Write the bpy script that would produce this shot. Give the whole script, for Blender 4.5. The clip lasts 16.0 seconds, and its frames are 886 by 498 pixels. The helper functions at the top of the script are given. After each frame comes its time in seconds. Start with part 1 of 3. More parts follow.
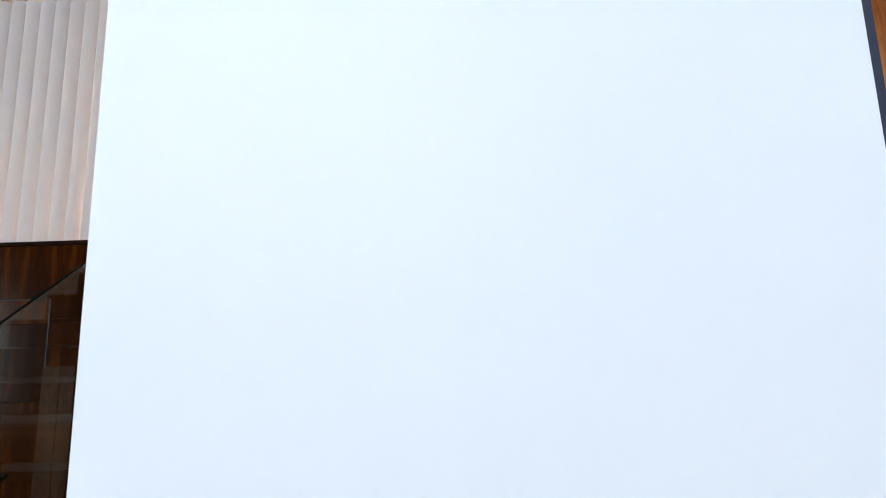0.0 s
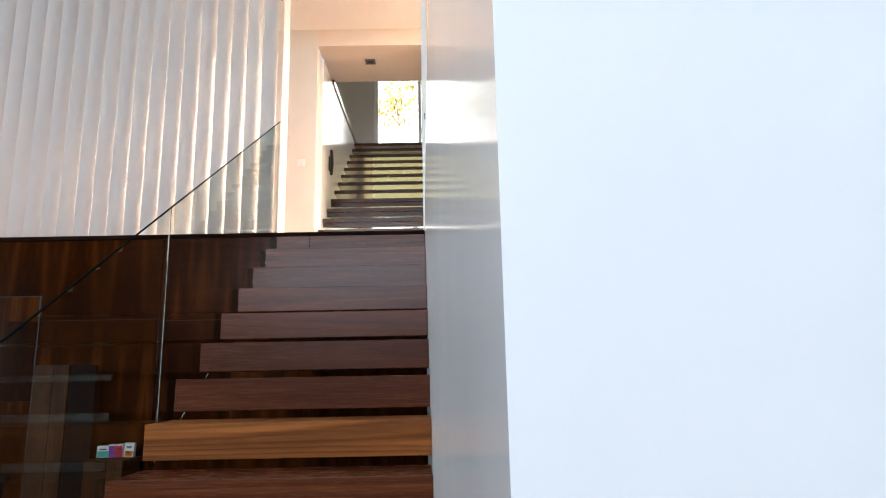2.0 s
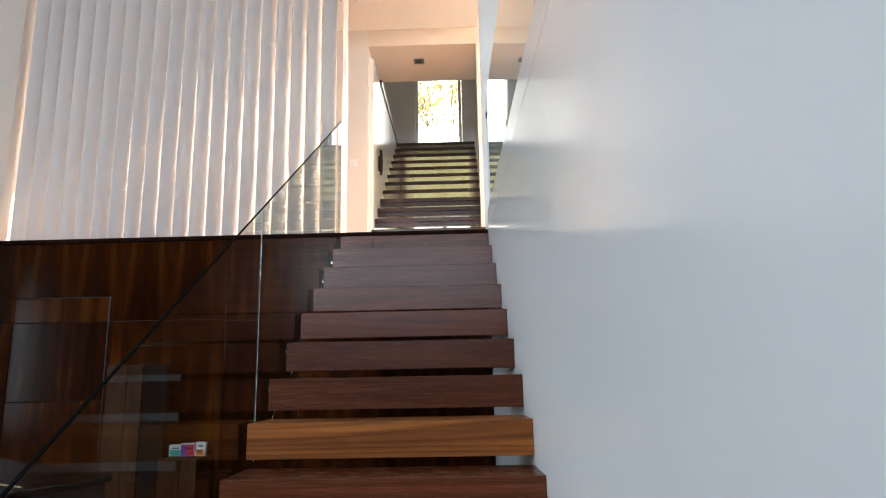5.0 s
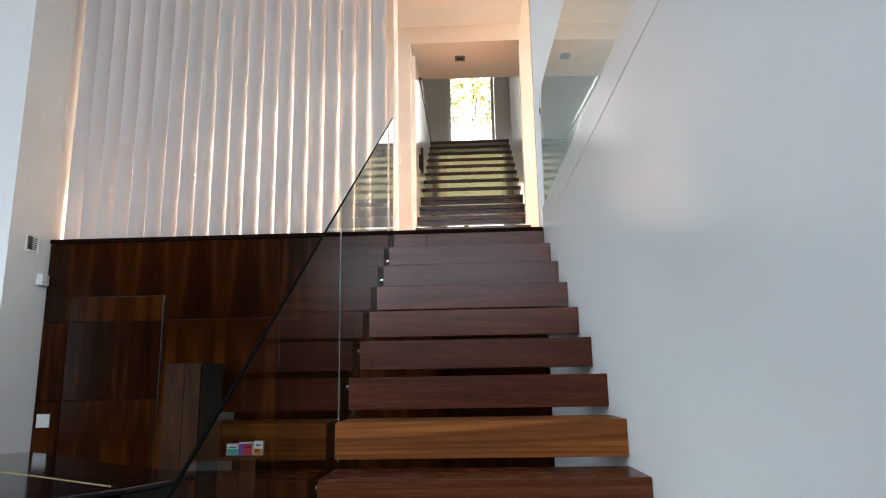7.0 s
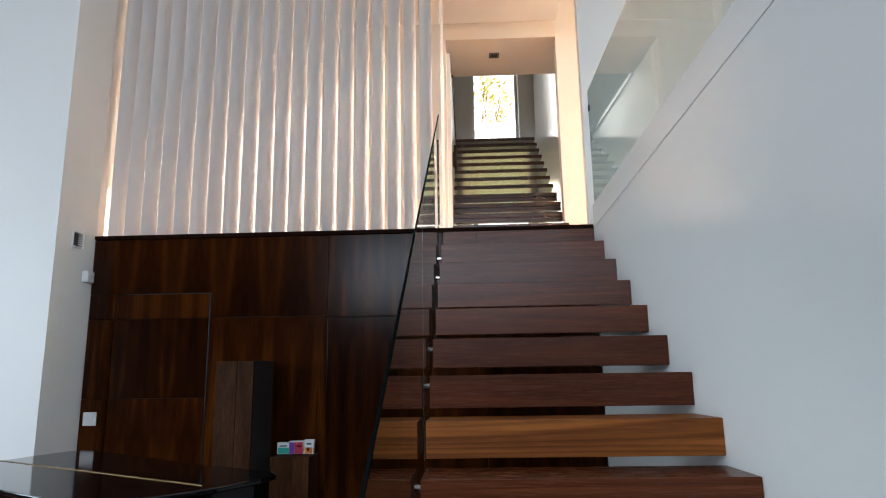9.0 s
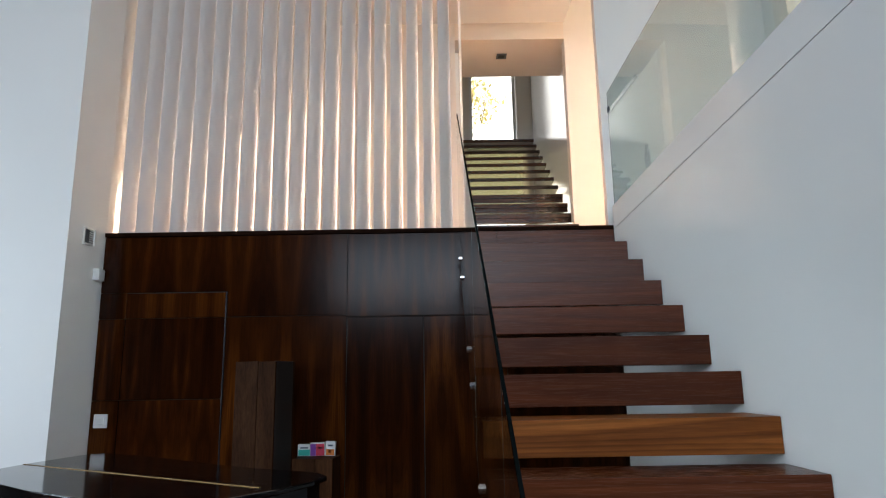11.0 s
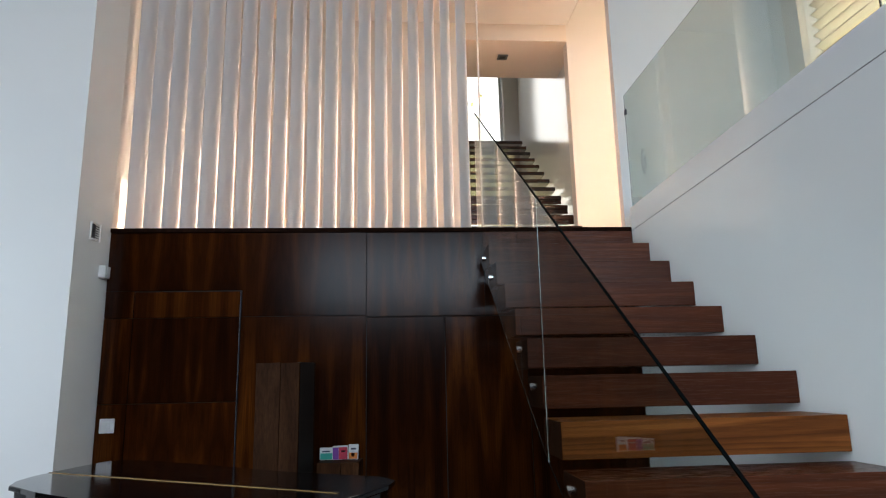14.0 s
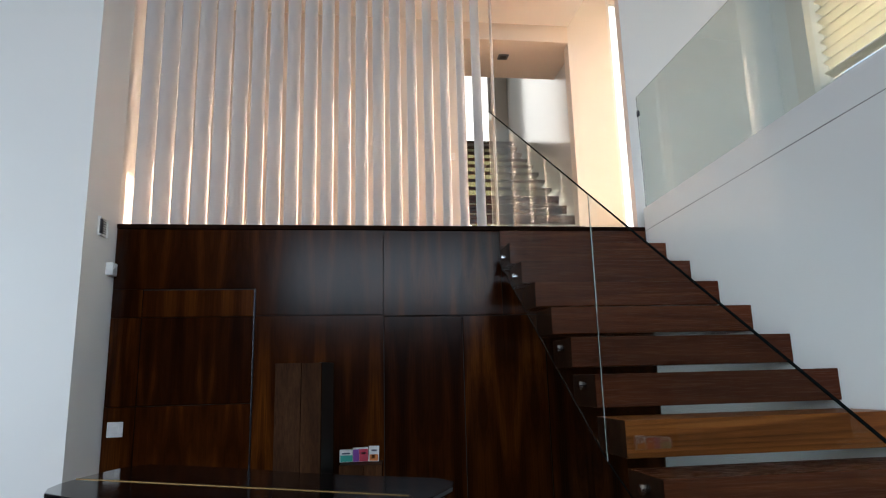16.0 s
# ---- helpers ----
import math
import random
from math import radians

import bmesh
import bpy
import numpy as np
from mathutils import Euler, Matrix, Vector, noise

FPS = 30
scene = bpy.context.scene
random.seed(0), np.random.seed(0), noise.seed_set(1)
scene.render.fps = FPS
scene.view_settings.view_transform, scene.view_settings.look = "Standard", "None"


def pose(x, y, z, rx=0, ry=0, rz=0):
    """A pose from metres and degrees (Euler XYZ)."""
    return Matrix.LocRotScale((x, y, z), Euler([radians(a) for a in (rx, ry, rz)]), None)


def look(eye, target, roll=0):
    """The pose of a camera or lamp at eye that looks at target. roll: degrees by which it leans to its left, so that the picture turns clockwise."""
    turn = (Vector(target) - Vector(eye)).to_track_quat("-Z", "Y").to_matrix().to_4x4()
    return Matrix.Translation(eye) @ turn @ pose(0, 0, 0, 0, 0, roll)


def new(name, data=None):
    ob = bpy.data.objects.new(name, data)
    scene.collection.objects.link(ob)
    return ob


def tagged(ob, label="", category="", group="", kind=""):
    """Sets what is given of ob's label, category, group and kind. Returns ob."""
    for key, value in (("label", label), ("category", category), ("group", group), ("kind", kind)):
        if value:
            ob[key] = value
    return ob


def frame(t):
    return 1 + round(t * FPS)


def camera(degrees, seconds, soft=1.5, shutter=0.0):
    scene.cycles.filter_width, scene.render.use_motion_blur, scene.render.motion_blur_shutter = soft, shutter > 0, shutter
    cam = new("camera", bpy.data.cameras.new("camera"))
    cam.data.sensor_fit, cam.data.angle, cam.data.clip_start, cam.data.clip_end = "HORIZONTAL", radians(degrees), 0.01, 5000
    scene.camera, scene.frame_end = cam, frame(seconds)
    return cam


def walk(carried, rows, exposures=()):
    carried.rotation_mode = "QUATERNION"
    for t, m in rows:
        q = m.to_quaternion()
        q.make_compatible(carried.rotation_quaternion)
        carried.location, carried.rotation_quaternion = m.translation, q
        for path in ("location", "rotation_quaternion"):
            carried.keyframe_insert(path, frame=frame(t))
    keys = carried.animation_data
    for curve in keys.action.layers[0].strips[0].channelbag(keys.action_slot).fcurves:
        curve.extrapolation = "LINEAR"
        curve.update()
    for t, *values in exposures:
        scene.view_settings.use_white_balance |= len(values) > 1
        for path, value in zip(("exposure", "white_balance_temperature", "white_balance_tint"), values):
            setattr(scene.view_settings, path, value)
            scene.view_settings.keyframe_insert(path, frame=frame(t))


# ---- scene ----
cam = camera(69.0, 16.0, soft=1.1)
PATH = [
    (0, (1.267, -0.026, 1.419), (1.199, 1.935, 1.807), -1.4),
    (0.5, (1.266, -0.025, 1.419), (1.18, 1.934, 1.81), -1.3),
    (1, (1.206, -0.02, 1.423), (1.153, 1.939, 1.819), -0.9),
    (1.5, (1.129, -0.032, 1.422), (1.119, 1.929, 1.814), -1.1),
    (2, (1.054, -0.032, 1.418), (1.068, 1.929, 1.81), -1.1),
    (2.5, (0.984, -0.041, 1.417), (0.977, 1.92, 1.81), -1.1),
    (3, (0.941, -0.037, 1.417), (0.914, 1.923, 1.81), -1.2),
    (5.5, (0.635, -0.008, 1.425), (0.583, 1.953, 1.817), -1.1),
    (6, (0.554, 0.007, 1.424), (0.491, 1.967, 1.817), -1.1),
    (6.5, (0.469, 0.012, 1.429), (0.396, 1.972, 1.82), -1.0),
    (7, (0.382, 0.019, 1.428), (0.3, 1.978, 1.819), -1.0),
    (7.5, (0.292, 0.025, 1.425), (0.205, 1.984, 1.818), -1.0),
    (8, (0.186, 0.026, 1.428), (0.098, 1.985, 1.819), -1.0),
    (8.5, (0.085, 0.031, 1.431), (-0.001, 1.991, 1.819), -1.0),
    (9, (-0.01, 0.041, 1.43), (-0.086, 2.001, 1.818), -0.9),
    (11.5, (-0.443, 0.077, 1.421), (-0.416, 2.038, 1.816), -1.0),
    (12, (-0.517, 0.086, 1.425), (-0.469, 2.046, 1.82), -1.0),
    (12.5, (-0.593, 0.096, 1.422), (-0.523, 2.055, 1.819), -1.0),
    (13, (-0.673, 0.108, 1.426), (-0.58, 2.066, 1.822), -1.1),
    (13.5, (-0.767, 0.124, 1.425), (-0.647, 2.081, 1.822), -1.1),
    (14, (-0.872, 0.144, 1.426), (-0.721, 2.099, 1.823), -1.2),
    (14.5, (-0.969, 0.163, 1.426), (-0.788, 2.115, 1.823), -1.3),
    (15, (-1.064, 0.183, 1.428), (-0.855, 2.132, 1.825), -1.3),
    (15.5, (-1.161, 0.211, 1.424), (-0.924, 2.156, 1.823), -1.4),
    (16, (-1.274, 0.237, 1.426), (-1.006, 2.178, 1.824), -1.5),
]
walk(cam, [(t, look(eye, target, roll)) for t, eye, target, roll in PATH],
     exposures=[(0, 2.02), (3, 1.94), (5.5, 1.77), (9, 1.50), (12.5, 1.37), (16, 1.33)])

# ---- world, sun, window and fill light ----
world = bpy.data.worlds.new("world")
scene.world = world
world.use_nodes = True
wn = world.node_tree.nodes
sky = wn.new("ShaderNodeTexSky")
sky.sky_type = 'NISHITA'
sky.sun_disc = False
sky.sun_elevation = radians(23)
sky.sun_rotation = radians(85)
world.node_tree.links.new(sky.outputs[0], wn["Background"].inputs[0])
wn["Background"].inputs[1].default_value = 0.15


def lamp(name, kind, m, energy, colour, **kw):
    data = bpy.data.lights.new(name, kind)
    data.energy, data.color = energy, colour
    if kind == 'AREA':
        data.shape, data.size, data.size_y = 'RECTANGLE', kw["w"], kw["h"]
    if kind == 'SUN':
        data.angle = kw["angle"]
    ob = new(name, data)
    ob.matrix_world = m
    return ob


sun_way = Vector((-math.sin(radians(85)) * math.cos(radians(23)), -math.cos(radians(85)) * math.cos(radians(23)), -math.sin(radians(23))))
lamp("sun", 'SUN', look((0, 0, 0), sun_way), 5.0, (1.0, 0.78, 0.59), angle=radians(0.6))
# added cool fill from behind the camera, set in an unseen window
lamp("fill_garden_side", 'AREA', look((-0.5, -4.55, 3.75), (-0.5, 0, 3.2)), 87, (0.70, 0.835, 1.0), w=4.4, h=1.4)
# added fill for the stair wall, set in an unseen west window
lamp("fill_west_side", 'AREA', look((-5.93, 1.7, 1.75), (0, 1.7, 1.6)), 44, (0.75, 0.88, 1.0), w=3.3, h=1.8)
lamp("daylight_passage_end", 'AREA', look((2.28, 5.70, 4.1), (0, 5.70, 3.2)), 7.2, (1.0, 0.72, 0.53), w=0.95, h=2.3)
lamp("daylight_stair_window", 'AREA', look((0.47, 9.36, 5.7), (0.47, 7, 5.0)), 1.3, (1.0, 0.97, 0.90), w=0.7, h=1.6)
lamp("daylight_under_stair", 'AREA', look((0.45, 9.36, 3.5), (0.45, 6, 3.5)), 1.6, (1.0, 0.80, 0.36), w=1.0, h=1.6)

# ---- materials ----


def nodes_of(name):
    m = bpy.data.materials.new(name)
    m.use_nodes = True
    nt = m.node_tree
    return m, nt, nt.nodes["Principled BSDF"]


def link(nt, a, b):
    nt.links.new(a, b)


def ramp(nt, fac, stops):
    r = nt.nodes.new("ShaderNodeValToRGB")
    e = r.color_ramp.elements
    while len(e) < len(stops):
        e.new(0.5)
    for el, (p, c) in zip(e, stops):
        el.position, el.color = p, (*c, 1)
    link(nt, fac, r.inputs[0])
    return r.outputs[0]


def noise_tex(nt, vec, scale, detail=4, rough=0.55, distort=0.0):
    n = nt.nodes.new("ShaderNodeTexNoise")
    n.inputs["Scale"].default_value = scale
    n.inputs["Detail"].default_value = detail
    n.inputs["Roughness"].default_value = rough
    n.inputs["Distortion"].default_value = distort
    link(nt, vec, n.inputs["Vector"])
    return n.outputs["Fac"]


def coords(nt, scale, shift_random=True):
    tc = nt.nodes.new("ShaderNodeTexCoord")
    mp = nt.nodes.new("ShaderNodeMapping")
    mp.inputs["Scale"].default_value = scale
    link(nt, tc.outputs["Object"], mp.inputs["Vector"])
    if shift_random:
        oi = nt.nodes.new("ShaderNodeObjectInfo")
        mul = nt.nodes.new("ShaderNodeMath")
        mul.operation = 'MULTIPLY'
        mul.inputs[1].default_value = 37.0
        link(nt, oi.outputs["Random"], mul.inputs[0])
        com = nt.nodes.new("ShaderNodeCombineXYZ")
        for i in range(3):
            link(nt, mul.outputs[0], com.inputs[i])
        link(nt, com.outputs[0], mp.inputs["Location"])
    return mp.outputs[0]


def bump(nt, bsdf, height, strength, dist):
    b = nt.nodes.new("ShaderNodeBump")
    b.inputs["Strength"].default_value = strength
    b.inputs["Distance"].default_value = dist
    link(nt, height, b.inputs["Height"])
    link(nt, b.outputs[0], bsdf.inputs["Normal"])


def mix_col(nt, fac, a, b, mode='MIX'):
    n = nt.nodes.new("ShaderNodeMix")
    n.data_type, n.blend_type = 'RGBA', mode
    for sock, v in ((n.inputs[0], fac), (n.inputs[6], a), (n.inputs[7], b)):
        if isinstance(v, (int, float)):
            sock.default_value = v
        elif isinstance(v, tuple):
            sock.default_value = (*v, 1)
        else:
            link(nt, v, sock)
    return n.outputs[2]


def paint(name, col, rough=0.45, spec=0.5, mottle=0.03, bumpy=0.04):
    m, nt, b = nodes_of(name)
    v = coords(nt, (1, 1, 1), False)
    big = noise_tex(nt, v, 0.9, 3)
    lo, hi = tuple(c * (1 - mottle) for c in col), tuple(min(1, c * (1 + mottle)) for c in col)
    link(nt, ramp(nt, big, [(0.3, lo), (0.7, hi)]), b.inputs["Base Color"])
    rr = nt.nodes.new("ShaderNodeMapRange")
    rr.inputs["To Min"].default_value, rr.inputs["To Max"].default_value = rough - 0.015, rough + 0.015
    link(nt, noise_tex(nt, v, 6, 4), rr.inputs["Value"])
    link(nt, rr.outputs[0], b.inputs["Roughness"])
    b.inputs["Specular IOR Level"].default_value = spec
    if bumpy:
        bump(nt, b, noise_tex(nt, v, 260, 2), bumpy, 0.001)
    return m


def wood(name, dark, mid, light, grain, rough=0.28, coat=0.25, streak=1.0, bumpy=0.05, spec=0.22, rings=0.0, turns=60.0):
    """grain: the scale of the pattern along x, y, z; small along the fibres."""
    m, nt, b = nodes_of(name)
    v = coords(nt, grain)
    figure = noise_tex(nt, v, 1.6, 5, 0.6, 1.1)
    fine = noise_tex(nt, v, 22, 5, 0.65, 0.3)
    base = ramp(nt, figure, [(0.30, dark), (0.52, mid), (0.72, light)])
    lines = ramp(nt, fine, [(0.36, (0.55, 0.5, 0.48)), (0.62, (1.12, 1.08, 1.05))])
    col = mix_col(nt, 0.75 * streak, base, lines, 'MULTIPLY')
    if rings:
        # growth rings: even steps of a slow noise, as a saw cuts through them
        slow = noise_tex(nt, v, 0.55, 2, 0.4, 0.25)
        mul = nt.nodes.new("ShaderNodeMath")
        mul.operation = 'MULTIPLY'
        link(nt, slow, mul.inputs[0])
        mul.inputs[1].default_value = turns
        saw = nt.nodes.new("ShaderNodeMath")
        saw.operation = 'FRACT'
        link(nt, mul.outputs[0], saw.inputs[0])
        ring = ramp(nt, saw.outputs[0], [(0.0, (0.52, 0.46, 0.42)), (0.30, (0.92, 0.90, 0.88)), (0.75, (1.18, 1.14, 1.08)), (1.0, (0.60, 0.54, 0.50))])
        col = mix_col(nt, rings, col, ring, 'MULTIPLY')
    oi = nt.nodes.new("ShaderNodeObjectInfo")
    tone = ramp(nt, oi.outputs["Random"], [(0.0, (0.82, 0.82, 0.84)), (1.0, (1.15, 1.12, 1.08))])
    link(nt, mix_col(nt, 1.0, col, tone, 'MULTIPLY'), b.inputs["Base Color"])
    rr = nt.nodes.new("ShaderNodeMapRange")
    rr.inputs["To Min"].default_value, rr.inputs["To Max"].default_value = rough - 0.07, rough + 0.1
    link(nt, fine, rr.inputs["Value"])
    link(nt, rr.outputs[0], b.inputs["Roughness"])
    b.inputs["Specular IOR Level"].default_value = spec
    b.inputs["Coat Weight"].default_value = coat
    b.inputs["Coat Roughness"].default_value = 0.12
    bump(nt, b, fine, bumpy, 0.002)
    return m


def plain(name, col, rough=0.4, metal=0.0, spec=0.5, coat=0.0):
    m, nt, b = nodes_of(name)
    v = coords(nt, (1, 1, 1))
    n = noise_tex(nt, v, 30, 4)
    link(nt, ramp(nt, n, [(0.3, tuple(c * 0.92 for c in col)), (0.7, tuple(min(1, c * 1.06) for c in col))]), b.inputs["Base Color"])
    b.inputs["Roughness"].default_value = rough
    b.inputs["Metallic"].default_value = metal
    b.inputs["Specular IOR Level"].default_value = spec
    b.inputs["Coat Weight"].default_value = coat
    return m


def glass_mat(name, tint, ior=1.5):
    m, nt, b = nodes_of(name)
    b.inputs["Base Color"].default_value = (*tint, 1)
    b.inputs["Transmission Weight"].default_value = 1.0
    b.inputs["Roughness"].default_value = 0.0
    b.inputs["IOR"].default_value = ior
    return m


WHITE = paint("white_wall_paint", (0.80, 0.80, 0.79), 0.5, 0.4, 0.012, 0.0)
SATIN = paint("white_satin_paint", (0.78, 0.785, 0.78), 0.17, 0.75, 0.012, 0.0)
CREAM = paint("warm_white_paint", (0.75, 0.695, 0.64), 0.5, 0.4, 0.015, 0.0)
# beige puts the floor's warm bounce into portal header and ceiling
BEIGE = paint("warm_bounce_paint", (0.76, 0.665, 0.58), 0.6, 0.4, 0.015, 0.0)
CEIL = paint("ceiling_paint", (0.80, 0.79, 0.77), 0.7)


def veneer(name, dark, mid, light, leaf, rough, spec):
    """Book-matched veneer: leaves mirrored side by side, each with pointed flames along z."""
    m, nt, b = nodes_of(name)

    def math_node(op, x, y):
        n = nt.nodes.new("ShaderNodeMath")
        n.operation = op
        for i, v in enumerate((x, y)):
            if isinstance(v, (int, float)):
                n.inputs[i].default_value = v
            else:
                link(nt, v, n.inputs[i])
        return n.outputs[0]

    tc = nt.nodes.new("ShaderNodeTexCoord")
    sep = nt.nodes.new("ShaderNodeSeparateXYZ")
    link(nt, tc.outputs["Object"], sep.inputs[0])
    oi = nt.nodes.new("ShaderNodeObjectInfo")
    shift = math_node('MULTIPLY', oi.outputs["Random"], 9.0)
    across = math_node('PINGPONG', sep.outputs[0], leaf)
    along = math_node('ADD', sep.outputs[2], shift)

    def at(kx, kz):
        com = nt.nodes.new("ShaderNodeCombineXYZ")
        link(nt, math_node('MULTIPLY', across, kx), com.inputs[0])
        link(nt, math_node('MULTIPLY', along, kz), com.inputs[2])
        link(nt, shift, com.inputs[1])
        return com.outputs[0]

    flame = noise_tex(nt, at(9.0, 0.9), 1.0, 2, 0.45, 0.5)
    steps = nt.nodes.new("ShaderNodeMath")
    steps.operation = 'FRACT'
    link(nt, math_node('MULTIPLY', flame, 13.0), steps.inputs[0])
    fine = noise_tex(nt, at(120.0, 2.2), 1.0, 4, 0.6, 0.2)
    cloud = noise_tex(nt, at(3.0, 1.1), 1.0, 3, 0.5, 0.3)
    base = ramp(nt, flame, [(0.30, dark), (0.50, mid), (0.70, light)])
    ring = ramp(nt, steps.outputs[0], [(0.0, (0.62, 0.58, 0.55)), (0.35, (0.95, 0.95, 0.95)), (0.8, (1.15, 1.12, 1.06)), (1.0, (0.68, 0.63, 0.60))])
    col = mix_col(nt, 0.45, base, ring, 'MULTIPLY')
    col = mix_col(nt, 0.6, col, ramp(nt, fine, [(0.35, (0.60, 0.56, 0.54)), (0.65, (1.15, 1.12, 1.08))]), 'MULTIPLY')
    col = mix_col(nt, 0.7, col, ramp(nt, cloud, [(0.30, (0.62, 0.60, 0.58)), (0.70, (1.25, 1.22, 1.15))]), 'MULTIPLY')
    tone = ramp(nt, oi.outputs["Random"], [(0.0, (0.84, 0.82, 0.82)), (1.0, (1.18, 1.18, 1.14))])
    link(nt, mix_col(nt, 1.0, col, tone, 'MULTIPLY'), b.inputs["Base Color"])
    rr = nt.nodes.new("ShaderNodeMapRange")
    rr.inputs["To Min"].default_value, rr.inputs["To Max"].default_value = rough - 0.03, rough + 0.07
    link(nt, fine, rr.inputs["Value"])
    link(nt, rr.outputs[0], b.inputs["Roughness"])
    b.inputs["Specular IOR Level"].default_value = spec
    bump(nt, b, fine, 0.012, 0.002)
    return m


WALNUT = veneer("walnut_veneer", (0.013, 0.0031, 0.0007), (0.032, 0.0080, 0.0013), (0.080, 0.0225, 0.0034), 0.19, 0.15, 0.095)
WALNUT_H = wood("walnut_tread", (0.064, 0.0172, 0.0070), (0.090, 0.0250, 0.0104), (0.122, 0.0370, 0.0150), (0.36, 5.0, 8.0), 0.25, 0.0, 0.28, 0.006, 0.16, 0.5, 11.0)
OILED = wood("oiled_iroko_tread", (0.135, 0.041, 0.0085), (0.215, 0.070, 0.0145), (0.310, 0.112, 0.026), (0.36, 5.0, 8.0), 0.36, 0.0, 0.5, 0.02, 0.14, 0.75, 18.0)
FLOORW = wood("floor_boards", (0.09, 0.038, 0.019), (0.15, 0.065, 0.032), (0.22, 0.10, 0.05), (0.8, 8.0, 8.0), 0.3, 0.2)
OAK = wood("honey_oak_boards", (0.30, 0.15, 0.065), (0.40, 0.21, 0.095), (0.50, 0.28, 0.13), (0.8, 8.0, 8.0), 0.35, 0.1)
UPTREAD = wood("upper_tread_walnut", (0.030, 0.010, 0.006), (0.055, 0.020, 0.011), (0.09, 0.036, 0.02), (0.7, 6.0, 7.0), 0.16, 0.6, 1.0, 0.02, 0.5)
ORANGEW = wood("orange_cedar", (0.33, 0.12, 0.035), (0.47, 0.19, 0.06), (0.58, 0.26, 0.09), (6, 6, 0.6), 0.4, 0.1)
CRATE = wood("crate_wood", (0.030, 0.0115, 0.0045), (0.050, 0.0205, 0.0082), (0.080, 0.035, 0.0155), (4, 4, 0.7), 0.6, 0.0, 1.0, 0.05, 0.05)
BLACK = plain("black_parts_and_shade", (0.012, 0.008, 0.006), 0.6)
LACQUER = plain("black_piano_lacquer", (0.004, 0.004, 0.0045), 0.10, 0, 0.5, 0.0)
BRASS = plain("brass", (0.13, 0.078, 0.030), 0.45, 1.0)
CHROME = plain("polished_steel", (0.50, 0.50, 0.51), 0.16, 1.0)
PLASTIC = plain("white_plastic", (0.80, 0.80, 0.79), 0.35)
GREYPL = plain("grey_grille", (0.11, 0.11, 0.12), 0.5)
NAVY = plain("dark_metal_trim", (0.020, 0.024, 0.045), 0.35, 0.4)
SLATM = paint("white_slat_lacquer", (0.80, 0.775, 0.765), 0.24, 0.5, 0.02, 0.0)


def let_through(m, share, tint):
    """Thin sheet that lets a share of the light from behind it through."""
    nt = m.node_tree
    tr = nt.nodes.new("ShaderNodeBsdfTranslucent")
    tr.inputs[0].default_value = (*tint, 1)
    mx = nt.nodes.new("ShaderNodeMixShader")
    mx.inputs[0].default_value = share
    link(nt, nt.nodes["Principled BSDF"].outputs[0], mx.inputs[1])
    link(nt, tr.outputs[0], mx.inputs[2])
    link(nt, mx.outputs[0], nt.nodes["Material Output"].inputs[0])


let_through(SLATM, 0.22, (0.88, 0.83, 0.80))
# dark nosing wood; on the tread ends it stands for shade
DARKWOOD = wood("dark_wood_and_shaded_ends", (0.010, 0.004, 0.002), (0.018, 0.007, 0.004), (0.030, 0.012, 0.006), (9.0, 6.0, 6.0), 0.6, 0.0, 1.0, 0.03, 0.02)
ALU = plain("brushed_metal_profile", (0.055, 0.055, 0.06), 0.28, 1.0)
GLASS = glass_mat("balustrade_glass", (0.78, 0.83, 0.79), 1.22)
CLEAR = glass_mat("window_glass", (0.98, 0.99, 0.99))
LOUVRE = plain("louvre_cream", (0.55, 0.53, 0.45), 0.45)
FRAME = plain("window_frame_white", (0.74, 0.74, 0.72), 0.4)
PALE = plain("glass_joint_painted_glint", (0.52, 0.59, 0.57), 0.25)
EDGE = plain("dark_glass_edge", (0.005, 0.007, 0.007), 0.7, 0, 0.0)
GLASS2 = glass_mat("tinted_gallery_glass", (0.65, 0.72, 0.685))
TEAL, PURPLE, RED, ORANGE = (plain(n, c, 0.4) for n, c in (("teal_print", (0.03, 0.42, 0.33)), ("purple_print", (0.22, 0.05, 0.35)),
                                                          ("red_print", (0.55, 0.03, 0.07)), ("orange_print", (0.75, 0.22, 0.04))))
CARD = plain("white_card", (0.78, 0.78, 0.77), 0.5)
INK = plain("grey_print", (0.10, 0.10, 0.14), 0.5)
LEAF = plain("leaf", (0.46, 0.40, 0.12), 0.5)
let_through(LEAF, 0.5, (0.72, 0.60, 0.18))
BARK = plain("bark", (0.10, 0.07, 0.05), 0.8)
GRASS = plain("garden_ground", (0.10, 0.14, 0.05), 0.9)

# ---- builders ----
BASE = {}


def mesh_ob(name, bm, mat, at=(0, 0, 0)):
    me = bpy.data.meshes.new(name)
    for v in bm.verts:
        v.co -= Vector(at)
    bmesh.ops.recalc_face_normals(bm, faces=bm.faces)
    bm.to_mesh(me)
    bm.free()
    for m in (mat if isinstance(mat, (list, tuple)) else [mat]):
        me.materials.append(m)
    ob = new(name, me)
    return ob


def thing(name, at, label, category, group=""):
    ob = new(name)
    ob.empty_display_size = 0.1
    ob.location = at
    BASE[ob] = Vector(at)
    return tagged(ob, label, category, group)


def part(name, bm, mat, parent, label=""):
    at = BASE[parent]
    ob = mesh_ob(name, bm, mat, at)
    ob.parent = parent
    BASE[ob] = at
    if label:
        ob["label"] = label
    return ob


def single(name, bm, mat, at, label, category, group=""):
    ob = mesh_ob(name, bm, mat, at)
    ob.location = at
    BASE[ob] = Vector(at)
    return tagged(ob, label, category, group)


